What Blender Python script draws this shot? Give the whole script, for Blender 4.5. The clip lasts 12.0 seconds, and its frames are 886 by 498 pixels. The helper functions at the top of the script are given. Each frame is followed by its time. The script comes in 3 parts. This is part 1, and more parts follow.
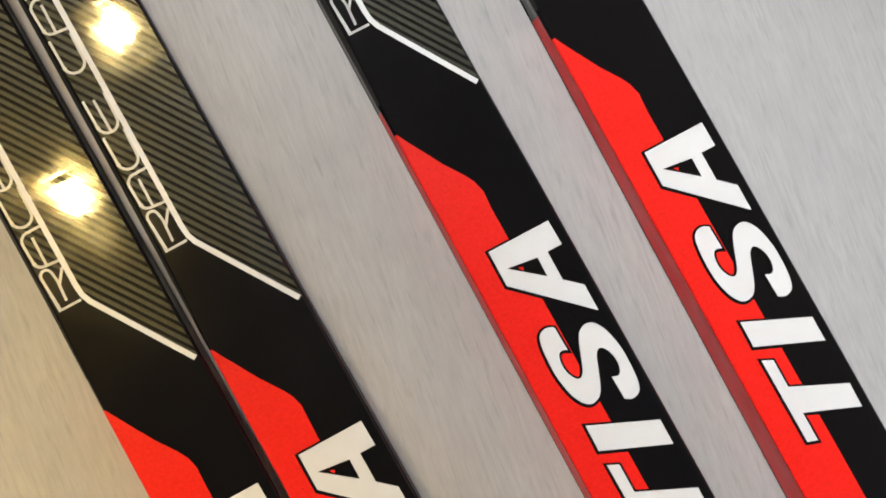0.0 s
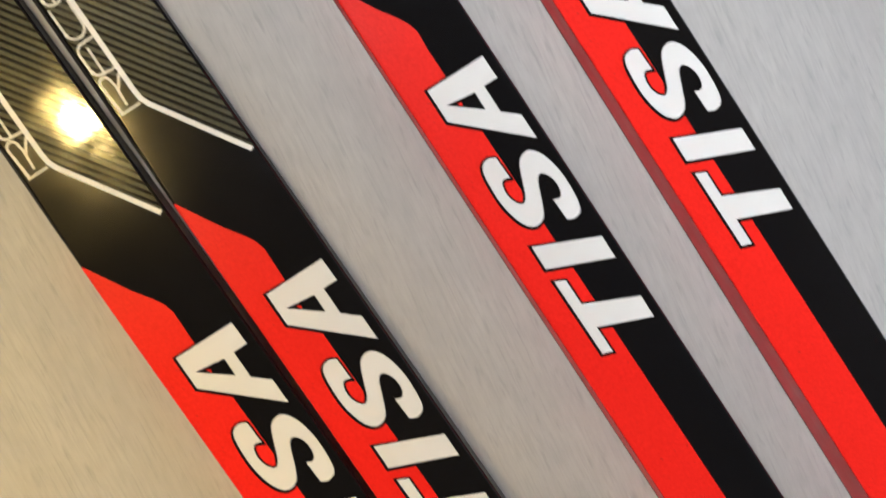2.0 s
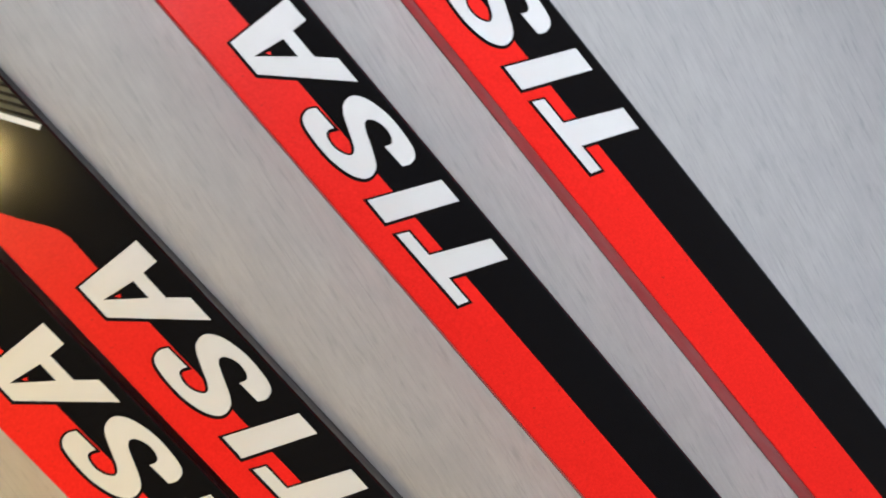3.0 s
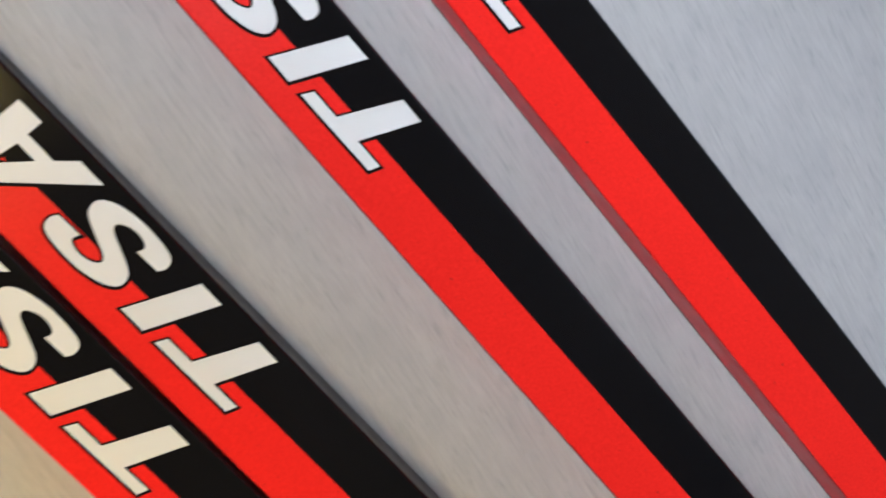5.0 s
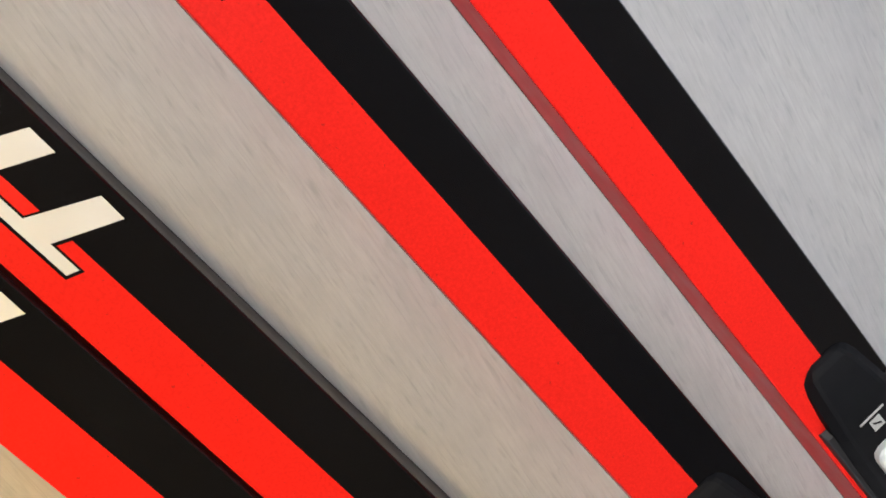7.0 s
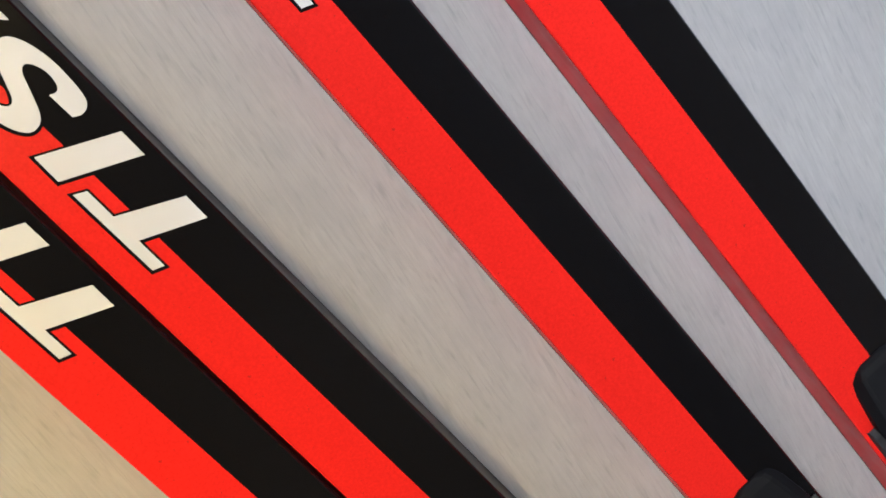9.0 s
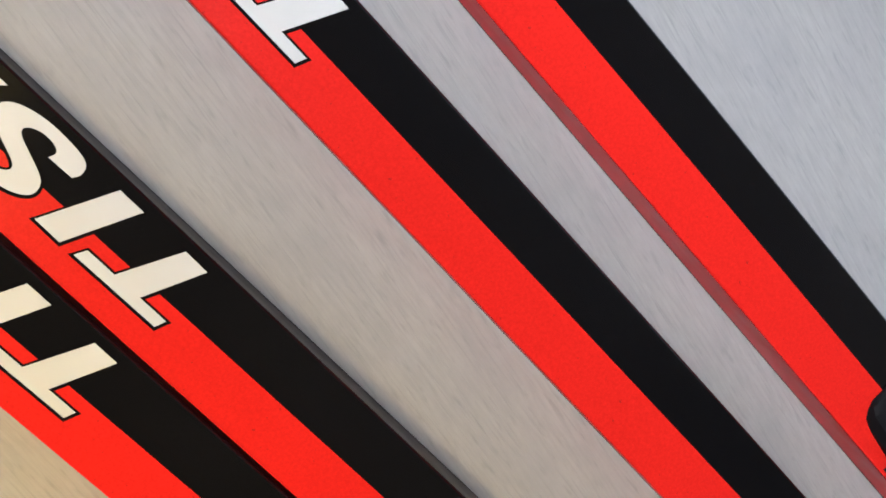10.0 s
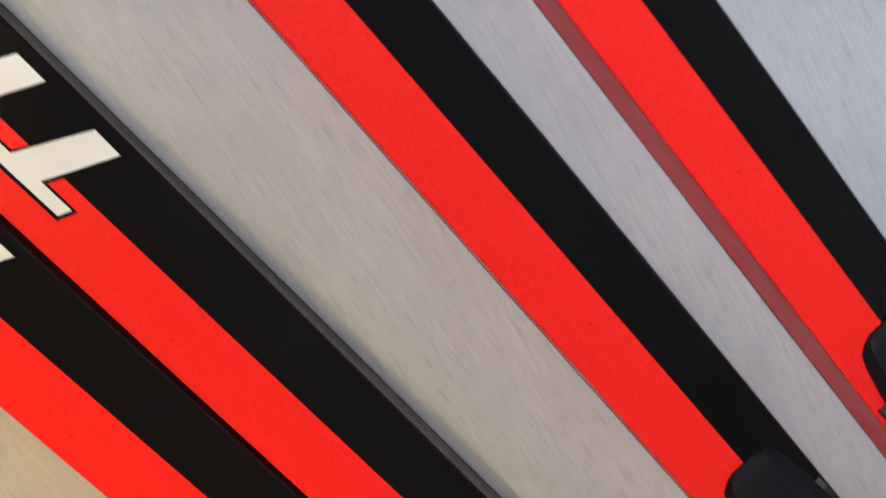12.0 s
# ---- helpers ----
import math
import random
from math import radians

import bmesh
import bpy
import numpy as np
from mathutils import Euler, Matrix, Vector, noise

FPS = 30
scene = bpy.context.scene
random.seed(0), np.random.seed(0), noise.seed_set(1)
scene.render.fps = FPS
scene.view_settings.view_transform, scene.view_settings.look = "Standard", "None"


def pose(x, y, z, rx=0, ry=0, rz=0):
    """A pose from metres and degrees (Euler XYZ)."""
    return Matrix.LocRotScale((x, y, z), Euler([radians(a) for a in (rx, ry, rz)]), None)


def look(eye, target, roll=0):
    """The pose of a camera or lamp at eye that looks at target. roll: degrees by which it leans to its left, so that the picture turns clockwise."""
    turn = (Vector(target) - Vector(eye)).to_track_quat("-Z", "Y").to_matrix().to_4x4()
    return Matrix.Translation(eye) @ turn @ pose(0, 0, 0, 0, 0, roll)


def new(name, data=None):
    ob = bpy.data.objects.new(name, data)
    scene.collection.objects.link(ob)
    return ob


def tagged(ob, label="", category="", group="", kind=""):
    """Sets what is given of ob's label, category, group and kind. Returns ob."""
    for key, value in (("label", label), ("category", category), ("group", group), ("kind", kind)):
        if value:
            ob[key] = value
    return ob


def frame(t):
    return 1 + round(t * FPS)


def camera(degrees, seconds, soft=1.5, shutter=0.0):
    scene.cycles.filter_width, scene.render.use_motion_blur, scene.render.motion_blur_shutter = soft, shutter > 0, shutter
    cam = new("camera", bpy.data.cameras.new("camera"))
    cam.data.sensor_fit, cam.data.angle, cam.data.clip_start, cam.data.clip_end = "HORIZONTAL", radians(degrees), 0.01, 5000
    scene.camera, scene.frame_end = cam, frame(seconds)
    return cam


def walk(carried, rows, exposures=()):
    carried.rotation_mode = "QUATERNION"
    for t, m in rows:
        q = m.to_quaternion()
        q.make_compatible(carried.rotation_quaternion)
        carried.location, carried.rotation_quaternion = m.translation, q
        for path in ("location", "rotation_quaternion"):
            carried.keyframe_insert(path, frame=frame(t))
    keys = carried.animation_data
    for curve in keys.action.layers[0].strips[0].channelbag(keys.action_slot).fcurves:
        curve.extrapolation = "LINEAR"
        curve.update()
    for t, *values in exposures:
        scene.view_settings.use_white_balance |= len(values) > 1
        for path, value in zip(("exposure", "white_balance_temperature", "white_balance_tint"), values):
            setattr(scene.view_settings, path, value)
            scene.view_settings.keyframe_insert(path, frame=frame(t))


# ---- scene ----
cam = camera(49.93, 12.0, soft=1.75, shutter=0.3)
PATH = [
    (0, pose(-0.0449, 0.1580, 0.3892, 1.31, -6.43, -28.83)),
    (0.5, pose(-0.0524, 0.1637, 0.3928, 1.06, -7.44, -29.57)),
    (1, pose(-0.0471, 0.1589, 0.3881, -1.06, -6.66, -28.52)),
    (1.5, pose(-0.0420, 0.1497, 0.3936, -3.44, -3.57, -31.57)),
    (2, pose(-0.0345, 0.1295, 0.4150, -5.09, -5.92, -33.62)),
    (2.5, pose(-0.0275, 0.1093, 0.3978, -8.82, -7.45, -34.70)),
    (3, pose(-0.0118, 0.0997, 0.3899, -5.63, -11.56, -40.15)),
    (3.2, pose(-0.0098, 0.0912, 0.3839, -7.36, -12.69, -42.03)),
    (4.8, pose(-0.0068, 0.0712, 0.3915, -10.59, -11.08, -39.94)),
    (5, pose(-0.0033, 0.0588, 0.3807, -10.05, -12.21, -40.45)),
    (5.5, pose(0.0316, 0.0303, 0.3592, -13.93, -16.24, -41.58)),
    (6, pose(0.0282, 0.0104, 0.3573, -14.72, -15.31, -41.84)),
    (6.5, pose(0.0025, 0.0116, 0.3527, -14.80, -15.67, -40.07)),
    (7, pose(-0.0063, 0.0088, 0.3551, -13.77, -15.83, -40.49)),
    (7.2, pose(-0.0078, 0.0126, 0.3587, -13.41, -14.69, -41.10)),
    (8.8, pose(-0.0160, 0.0236, 0.3726, -13.49, -14.08, -40.58)),
    (9, pose(-0.0156, 0.0204, 0.3682, -13.61, -13.69, -40.56)),
    (9.5, pose(-0.0127, 0.0282, 0.3731, -12.18, -13.95, -41.52)),
    (10, pose(-0.0070, 0.0185, 0.3692, -11.00, -12.88, -42.59)),
    (10.5, pose(-0.0122, 0.0349, 0.3647, -11.77, -13.07, -40.91)),
    (11, pose(-0.0094, 0.0217, 0.3575, -12.11, -12.38, -40.73)),
    (11.5, pose(-0.0029, 0.0163, 0.3610, -11.86, -12.16, -41.14)),
    (12, pose(-0.0116, -0.0176, 0.3345, -13.92, -13.23, -40.61)),
]
# the film's camera shifts its white balance on the way
walk(cam, PATH, [(0, 0.20, 6680, 10), (1.5, 0.17, 6720, 10), (2.5, 0.17, 6200, 10), (3, 0.14, 6080, 10), (5, 0.14, 5880, 10), (5.5, 0.36, 5820, 10), (6, 0.45, 6700, 10),
                 (6.5, 0.42, 6850, 10), (7, 0.35, 6500, 10), (9, 0.28, 6060, 10), (10.5, 0.28, 6060, 10), (12, 0.24, 5920, 10)])

# ---- the room's own frame: its y axis runs along the table's edge at the window ----
ROOM = pose(0.282, 0.0, 0.0, 0, 0, -7.9)
FLOOR_Z, CEIL_Z = -0.75, 2.30

# ---- light: sky outside, daylight from unseen, mostly added windows, warm ceiling spotlights ----
world = bpy.data.worlds.new("sky")
scene.world = world
world.use_nodes = True
wn = world.node_tree.nodes
sky = wn.new("ShaderNodeTexSky")
sky.sky_type, sky.sun_disc = "NISHITA", False
sky.sun_elevation, sky.sun_rotation = radians(35), radians(200)
wn["Background"].inputs["Strength"].default_value = 0.1
world.node_tree.links.new(sky.outputs[0], wn["Background"].inputs["Color"])

XW, XE, YS, YN = -3.2, 0.30, -1.9, 2.6
# unseen window openings, north and south made up to light along the skis: wall, from, to, bottom, top, daylight
# strength
UNSEEN_WINDOWS = (("east", -0.65, 0.75, 0.10, 1.0, 2.0), ("north", -1.25, -0.25, 0.60, 2.1, 9.0), ("south", -1.15, -0.15, 0.10, 1.5, 8.0))


def opening(side, along, across, z):
    """A place in the room from metres along a wall, metres outwards from its inner face, and height."""
    if side == "east":
        return (XE + across, along, z)
    return (along, YN + across, z) if side == "north" else (along, YS - across, z)


for side, a, b, WIN_Z0, WIN_Z1, power in UNSEEN_WINDOWS:
    win = bpy.data.lights.new("window_daylight", "AREA")
    win.shape, win.size, win.size_y = "RECTANGLE", b - a - 0.1, WIN_Z1 - WIN_Z0 - 0.1
    win.energy, win.color = power, (0.85, 0.90, 0.98)
    wo = new("window_daylight", win)
    mid = (a + b) / 2, (WIN_Z0 + WIN_Z1) / 2
    wo.matrix_world = ROOM @ look(opening(side, mid[0], 0.1, mid[1]), opening(side, mid[0], -1.0, mid[1]))

# unseen roof windows, added as fill light from above: x0, y0, x1, y1, daylight strength, its colour, spread in degrees
ROOF_FILLS = ((-1.60, 1.45, -0.65, 2.45, 21.0, (0.86, 0.90, 0.97), 180), (-0.59, 0.36, -0.23, 1.96, 1.01, (0.86, 0.90, 0.97), 9))
for x0, y0, x1, y1, power, tint, spread in ROOF_FILLS:
    sl = bpy.data.lights.new("roof_fill", "AREA")
    sl.shape, sl.size, sl.size_y = "RECTANGLE", x1 - x0 - 0.1, y1 - y0 - 0.1
    sl.energy, sl.color, sl.spread = power, tint, radians(spread)
    sko = new("roof_fill", sl)
    mid = (x0 + x1) / 2, (y0 + y1) / 2
    # narrow tilted beam, made up to brighten only the table's right side
    if spread < 90:
        sko.matrix_world = ROOM @ look((mid[0], mid[1], CEIL_Z + 0.42), (mid[0] + 0.27, 0.02, 0.0))
    else:
        sko.matrix_world = ROOM @ pose(*mid, CEIL_Z + 0.04)

# ceiling spotlights: place, target, strength
LAMPS = ((Vector((-0.570, 0.79, CEIL_Z - 0.02)), (-1.185, -0.22, 0.0), 166.0), (Vector((-0.245, 1.04, CEIL_Z - 0.02)), (-1.13, -0.10, 0.0), 34.0))
for place, target, power in LAMPS:
    spot = bpy.data.lights.new("ceiling_spot", "SPOT")
    spot.energy, spot.color = power, (1.0, 0.67, 0.17)
    spot.spot_size, spot.spot_blend, spot.shadow_soft_size = radians(58.0), 0.52, 0.024
    so = new("ceiling_spot", spot)
    so.matrix_world = look(place, target)


# ---- materials ----
class Mat:
    """A node material with short helpers."""

    def __init__(self, name, color=(0.5, 0.5, 0.5), rough=0.5, metal=0.0, spec=0.5, coat=0.0):
        self.m = bpy.data.materials.new(name)
        self.m.use_nodes = True
        self.t = self.m.node_tree
        self.b = self.t.nodes["Principled BSDF"]
        self.set("Base Color", (*color, 1))
        self.set("Roughness", rough)
        self.set("Metallic", metal)
        self.set("Specular IOR Level", spec)
        self.set("Coat Weight", coat)
        self.set("Coat Roughness", 0.08)

    def set(self, key, value):
        self.b.inputs[key].default_value = value

    def node(self, kind, **values):
        n = self.t.nodes.new(kind)
        for k, v in values.items():
            n.inputs[k].default_value = v
        return n

    def link(self, a, b):
        self.t.links.new(a, b)

    def coords(self, scale=(1, 1, 1), rot=(0, 0, 0)):
        c = self.t.nodes.new("ShaderNodeTexCoord")
        mp = self.t.nodes.new("ShaderNodeMapping")
        mp.inputs["Scale"].default_value = scale
        mp.inputs["Rotation"].default_value = rot
        self.link(c.outputs["Object"], mp.inputs["Vector"])
        return mp.outputs["Vector"]

    def noise(self, vec, scale, detail=3.0, rough=0.55):
        n = self.node("ShaderNodeTexNoise", Scale=scale, Detail=detail, Roughness=rough)
        self.link(vec, n.inputs["Vector"])
        return n.outputs["Fac"]

    def ramp(self, fac, stops):
        r = self.t.nodes.new("ShaderNodeValToRGB")
        e = r.color_ramp.elements
        while len(e) < len(stops):
            e.new(0.5)
        for el, (p, c) in zip(e, stops):
            el.position, el.color = p, (*c, 1) if len(c) == 3 else c
        self.link(fac, r.inputs["Fac"])
        return r.outputs["Color"]

    def mix(self, a, b, fac, mode="MIX"):
        m = self.t.nodes.new("ShaderNodeMix")
        m.data_type, m.blend_type = "RGBA", mode
        for value, i in ((fac, 0), (a, 6), (b, 7)):
            if isinstance(value, (int, float)):
                m.inputs[i].default_value = value
            elif isinstance(value, tuple):
                m.inputs[i].default_value = (*value, 1)
            else:
                self.link(value, m.inputs[i])
        return m.outputs[2]

    def remap(self, fac, lo, hi, a=0.0, b=1.0):
        n = self.node("ShaderNodeMapRange")
        for k, v in (("From Min", lo), ("From Max", hi), ("To Min", a), ("To Max", b)):
            n.inputs[k].default_value = v
        self.link(fac, n.inputs["Value"])
        return n.outputs["Result"]

    def bump(self, height, strength, distance):
        n = self.node("ShaderNodeBump", Strength=strength, Distance=distance)
        self.link(height, n.inputs["Height"])
        self.link(n.outputs["Normal"], self.b.inputs["Normal"])


def plain(name, color, rough=0.5, var=0.12, scale=30.0, fine=900.0, bump=0.1, depth=0.0002, **kw):
    """A surface with slight tone variation at two scales and a fine relief."""
    q = Mat(name, color, rough, **kw)
    vec = q.coords()
    big, small = q.noise(vec, scale), q.noise(vec, fine, 2.0)
    dark = tuple(c * (1 - var) for c in color)
    light = tuple(min(1, c * (1 + var)) for c in color)
    base = q.mix(dark, light, big)
    q.link(q.mix(base, q.mix(dark, light, small), 0.4), q.b.inputs["Base Color"])
    q.link(q.remap(big, 0.3, 0.7, rough * 0.85, min(1, rough * 1.2)), q.b.inputs["Roughness"])
    if bump:
        q.bump(small, bump, depth)
    return q.m


def wood_laminate():
    """Pale whitewashed wood with fine grain along the table."""
    q = Mat("whitewashed_wood", (0.5, 0.48, 0.45), 0.42)
    turn = (0, 0, radians(-3.5))
    broad = q.noise(q.coords((14, 1.6, 1), turn), 1.0, 4.0, 0.6)
    streak = q.noise(q.coords((62, 7.0, 1), turn), 1.0, 4.0, 0.65)
    fine = q.noise(q.coords((560, 48, 1), turn), 1.0, 3.0, 0.65)
    pore = q.noise(q.coords((260, 26, 1), turn), 1.0, 2.0, 0.5)
    cloud = q.noise(q.coords((30, 13, 1), turn), 1.0, 6.0, 0.66)
    dash = q.noise(q.coords((420, 70, 1), turn), 1.0, 2.0, 0.5)
    mottle = q.noise(q.coords((90, 60, 1), turn), 1.0, 5.0, 0.7)
    c = q.ramp(broad, [(0.30, (0.395, 0.392, 0.400)), (0.52, (0.482, 0.469, 0.452)), (0.75, (0.540, 0.520, 0.485))])
    c = q.mix(c, q.ramp(cloud, [(0.33, (0.372, 0.366, 0.370)), (0.5, (0.473, 0.460, 0.447)), (0.67, (0.566, 0.546, 0.512))]), 0.52)
    c = q.mix(c, q.ramp(streak, [(0.32, (0.387, 0.374, 0.361)), (0.6, (0.520, 0.505, 0.484))]), 0.22)
    c = q.mix(c, q.ramp(fine, [(0.36, (0.36, 0.35, 0.34)), (0.62, (0.55, 0.535, 0.515))]), q.remap(cloud, 0.40, 0.62, 0.16, 0.44))
    c = q.mix(c, (0.232, 0.228, 0.232), q.remap(dash, 0.59, 0.77, 0.0, 0.40))
    c = q.mix(c, q.ramp(mottle, [(0.34, (0.40, 0.39, 0.39)), (0.66, (0.56, 0.545, 0.52))]), 0.16)
    c = q.mix(c, (0.619, 0.611, 0.593), q.remap(dash, 0.31, 0.20, 0.0, 0.18))
    line = q.noise(q.coords((1150, 26, 1), turn), 1.0, 2.0, 0.6)
    c = q.mix(c, (0.25, 0.245, 0.25), q.remap(line, 0.56, 0.74, 0.0, 0.30))
    q.link(c, q.b.inputs["Base Color"])
    q.link(q.remap(streak, 0.3, 0.7, 0.36, 0.52), q.b.inputs["Roughness"])
    q.bump(q.mix(fine, pore, 0.5), 0.06, 0.0002)
    return q.m


def carbon_print():
    """Printed carbon strips: olive-grey bands between black ones, under clear lacquer."""
    q = Mat("carbon_print", (0.05, 0.05, 0.04), 0.10, spec=0.03)
    c = q.t.nodes.new("ShaderNodeTexCoord")
    dot = q.t.nodes.new("ShaderNodeVectorMath")
    dot.operation = "DOT_PRODUCT"
    q.link(c.outputs["Object"], dot.inputs[0])
    dot.inputs[1].default_value = (0.832, 0.555, 0.0)
    wob = q.noise(q.coords((30, 30, 30)), 1.0, 2.0)
    add = q.node("ShaderNodeMath")
    add.operation = "MULTIPLY_ADD"
    q.link(wob, add.inputs[0])
    add.inputs[1].default_value = 0.0005
    q.link(dot.outputs["Value"], add.inputs[2])
    div = q.node("ShaderNodeMath")
    div.operation = "MULTIPLY"
    div.inputs[1].default_value = 2 * math.pi / CARBON_PITCH
    q.link(add.outputs[0], div.inputs[0])
    sn = q.node("ShaderNodeMath")
    sn.operation = "SINE"
    q.link(div.outputs[0], sn.inputs[0])
    band = q.remap(sn.outputs[0], -0.55, 0.35)
    weave = q.noise(q.coords((1500, 260, 1), (0, 0, radians(34))), 1.0, 2.0)
    olive = q.mix((0.030, 0.031, 0.022), (0.070, 0.071, 0.052), weave)
    q.link(q.mix((0.006, 0.006, 0.006), olive, band), q.b.inputs["Base Color"])
    q.link(q.remap(band, 0.0, 1.0, 0.0, 0.35), q.b.inputs["Metallic"])
    q.set("Roughness", 0.36)
    q.set("Coat Weight", 1.0)
    dent = q.noise(q.coords((60, 60, 60)), 1.0, 3.0)
    q.link(q.remap(dent, 0.3, 0.7, 0.03, 0.09), q.b.inputs["Coat Roughness"])
    n = q.node("ShaderNodeBump", Strength=0.10, Distance=0.0006)
    q.link(dent, n.inputs["Height"])
    q.link(n.outputs["Normal"], q.b.inputs["Coat Normal"])
    return q.m


def red_paint():
    """Bright red lacquer with a fine speckle."""
    q = Mat("red_lacquer", (0.95, 0.020, 0.010), 0.32, spec=0.12)
    big, speck, dust = q.noise(q.coords(), 9.0), q.noise(q.coords(), 800.0, 4.0, 0.8), q.noise(q.coords(), 700.0, 1.0)
    c = q.mix((0.90, 0.014, 0.012), (0.98, 0.024, 0.017), big)
    c = q.mix(c, q.ramp(speck, [(0.26, (0.70, 0.006, 0.005)), (0.74, (1.0, 0.036, 0.020))]), 0.58)
    c = q.mix(c, (0.36, 0.02, 0.016), q.remap(dust, 0.73, 0.80, 0.0, 0.6))
    q.link(c, q.b.inputs["Base Color"])
    q.bump(speck, 0.10, 0.0001)
    return q.m


def wood_floor():
    q = Mat("oak_floor", (0.3, 0.2, 0.12), 0.4)
    g = q.noise(q.coords((18, 1.2, 1)), 1.0, 5.0, 0.65)
    q.link(q.ramp(g, [(0.3, (0.22, 0.14, 0.08)), (0.7, (0.38, 0.26, 0.16))]), q.b.inputs["Base Color"])
    return q.m


CARBON_PITCH = 0.0029
M_WOOD = wood_laminate()
M_CARBON = carbon_print()
M_BLACK = plain("black_lacquer", (0.0052, 0.0052, 0.0062), 0.09, 0.25, 25, 700, 0.03, 0.0001, spec=0.42)
M_RED = red_paint()
M_REDSIDE = plain("red_sidewall", (0.88, 0.055, 0.055), 0.42, 0.08, 60, 1200, 0, spec=0.25)
M_DARKSIDE = plain("dark_grey_sidewall", (0.023, 0.023, 0.024), 0.42, 0.15, 60, 1200)
M_BASE = plain("black_base", (0.012, 0.012, 0.013), 0.5, 0.24, 60, 1200)
M_WHITE = plain("white_print", (0.80, 0.79, 0.76), 0.32, 0.03, 60, 1500, 0.05, 0.0001)
M_SILVER = plain("silver_white_print", (0.60, 0.59, 0.55), 0.28, 0.06, 80, 1500, 0.05, 0.0001)
M_PLASTIC = plain("black_plastic", (0.006, 0.006, 0.007), 0.58, 0.2, 80, 2200, 0.15, 0.0001, spec=0.14)
M_EDGE = plain("grey_edge_plastic", (0.026, 0.024, 0.022), 0.42, 0.15, 80, 1500, spec=0.15)
M_WHITEPL = plain("white_plastic", (0.80, 0.80, 0.77), 0.35, 0.03, 60, 1500)
M_WALL = plain("brown_plaster_wall", (0.30, 0.24, 0.17), 0.85, 0.04, 3, 120, 0.2, 0.001)
M_CEIL = plain("stained_wood_ceiling", (0.30, 0.24, 0.16), 0.7, 0.15, 3, 120, 0.2, 0.001)
M_PAINT = plain("white_gloss_paint", (0.84, 0.85, 0.86), 0.35, 0.03, 8, 300, 0.08, 0.0004)
M_STEEL = plain("brushed_steel", (0.55, 0.55, 0.56), 0.32, 0.06, 40, 900, metal=1.0)
M_FLOOR = wood_floor()
glass = Mat("window_glass", (1, 1, 1), 0.0)
glass.set("Transmission Weight", 1.0)
glass.set("IOR", 1.45)
M_GLASS = glass.m
lens = Mat("lamp_lens", (1, 0.9, 0.7), 0.3)
lens.set("Emission Color", (1.0, 0.84, 0.50, 1))
lens.set("Emission Strength", 200.0)
M_LENS = lens.m


# ---- mesh helpers ----
def link(name, bm, material, parent=None, smooth=False):
    me = bpy.data.meshes.new(name)
    bmesh.ops.recalc_face_normals(bm, faces=bm.faces)
    bm.to_mesh(me)
    bm.free()
    me.materials.append(material)
    if smooth:
        for p in me.polygons:
            p.use_smooth = True
    ob = new(name, me)
    if parent is not None:
        ob.parent = parent
    return ob


def part(name, bm, material, parent, label="", smooth=False):
    return tagged(link(name, bm, material, parent, smooth), label)


def box(bm, x0, y0, z0, x1, y1, z1, bevel=0.0):
    vs = bmesh.ops.create_cube(bm, size=1.0, matrix=Matrix.LocRotScale(
        ((x0 + x1) / 2, (y0 + y1) / 2, (z0 + z1) / 2), None, (x1 - x0, y1 - y0, z1 - z0)))["verts"]
    if bevel:
        es = {e for v in vs for e in v.link_edges}
        bmesh.ops.bevel(bm, geom=list(es), offset=bevel, segments=2, profile=0.5, affect="EDGES")
    return bm


def block(x0, y0, z0, x1, y1, z1, bevel=0.0):
    return box(bmesh.new(), x0, y0, z0, x1, y1, z1, bevel)


def structure(name, bm, material, label="", category=""):
    ob = link(name, bm, material)
    ob.matrix_world = ROOM
    return tagged(ob, label, category, kind="structure")


# ---- the room ----
structure("floor", block(XW - 0.1, YS - 0.1, FLOOR_Z - 0.1, XE + 0.35, YN + 0.1, FLOOR_Z), M_FLOOR, "oak wood floor under the table", "floor")
bm = bmesh.new()
edge_x = XW - 0.1
for x0, y0, x1, y1, *_ in ROOF_FILLS:
    box(bm, edge_x, YS - 0.1, CEIL_Z, x0, YN + 0.1, CEIL_Z + 0.1)
    box(bm, x0, YS - 0.1, CEIL_Z, x1, y0, CEIL_Z + 0.1)
    box(bm, x0, y1, CEIL_Z, x1, YN + 0.1, CEIL_Z + 0.1)
    edge_x = x1
box(bm, edge_x, YS - 0.1, CEIL_Z, XE + 0.35, YN + 0.1, CEIL_Z + 0.1)
structure("ceiling", bm, M_CEIL, "stained wooden ceiling with openings for added roof lights", "ceiling")
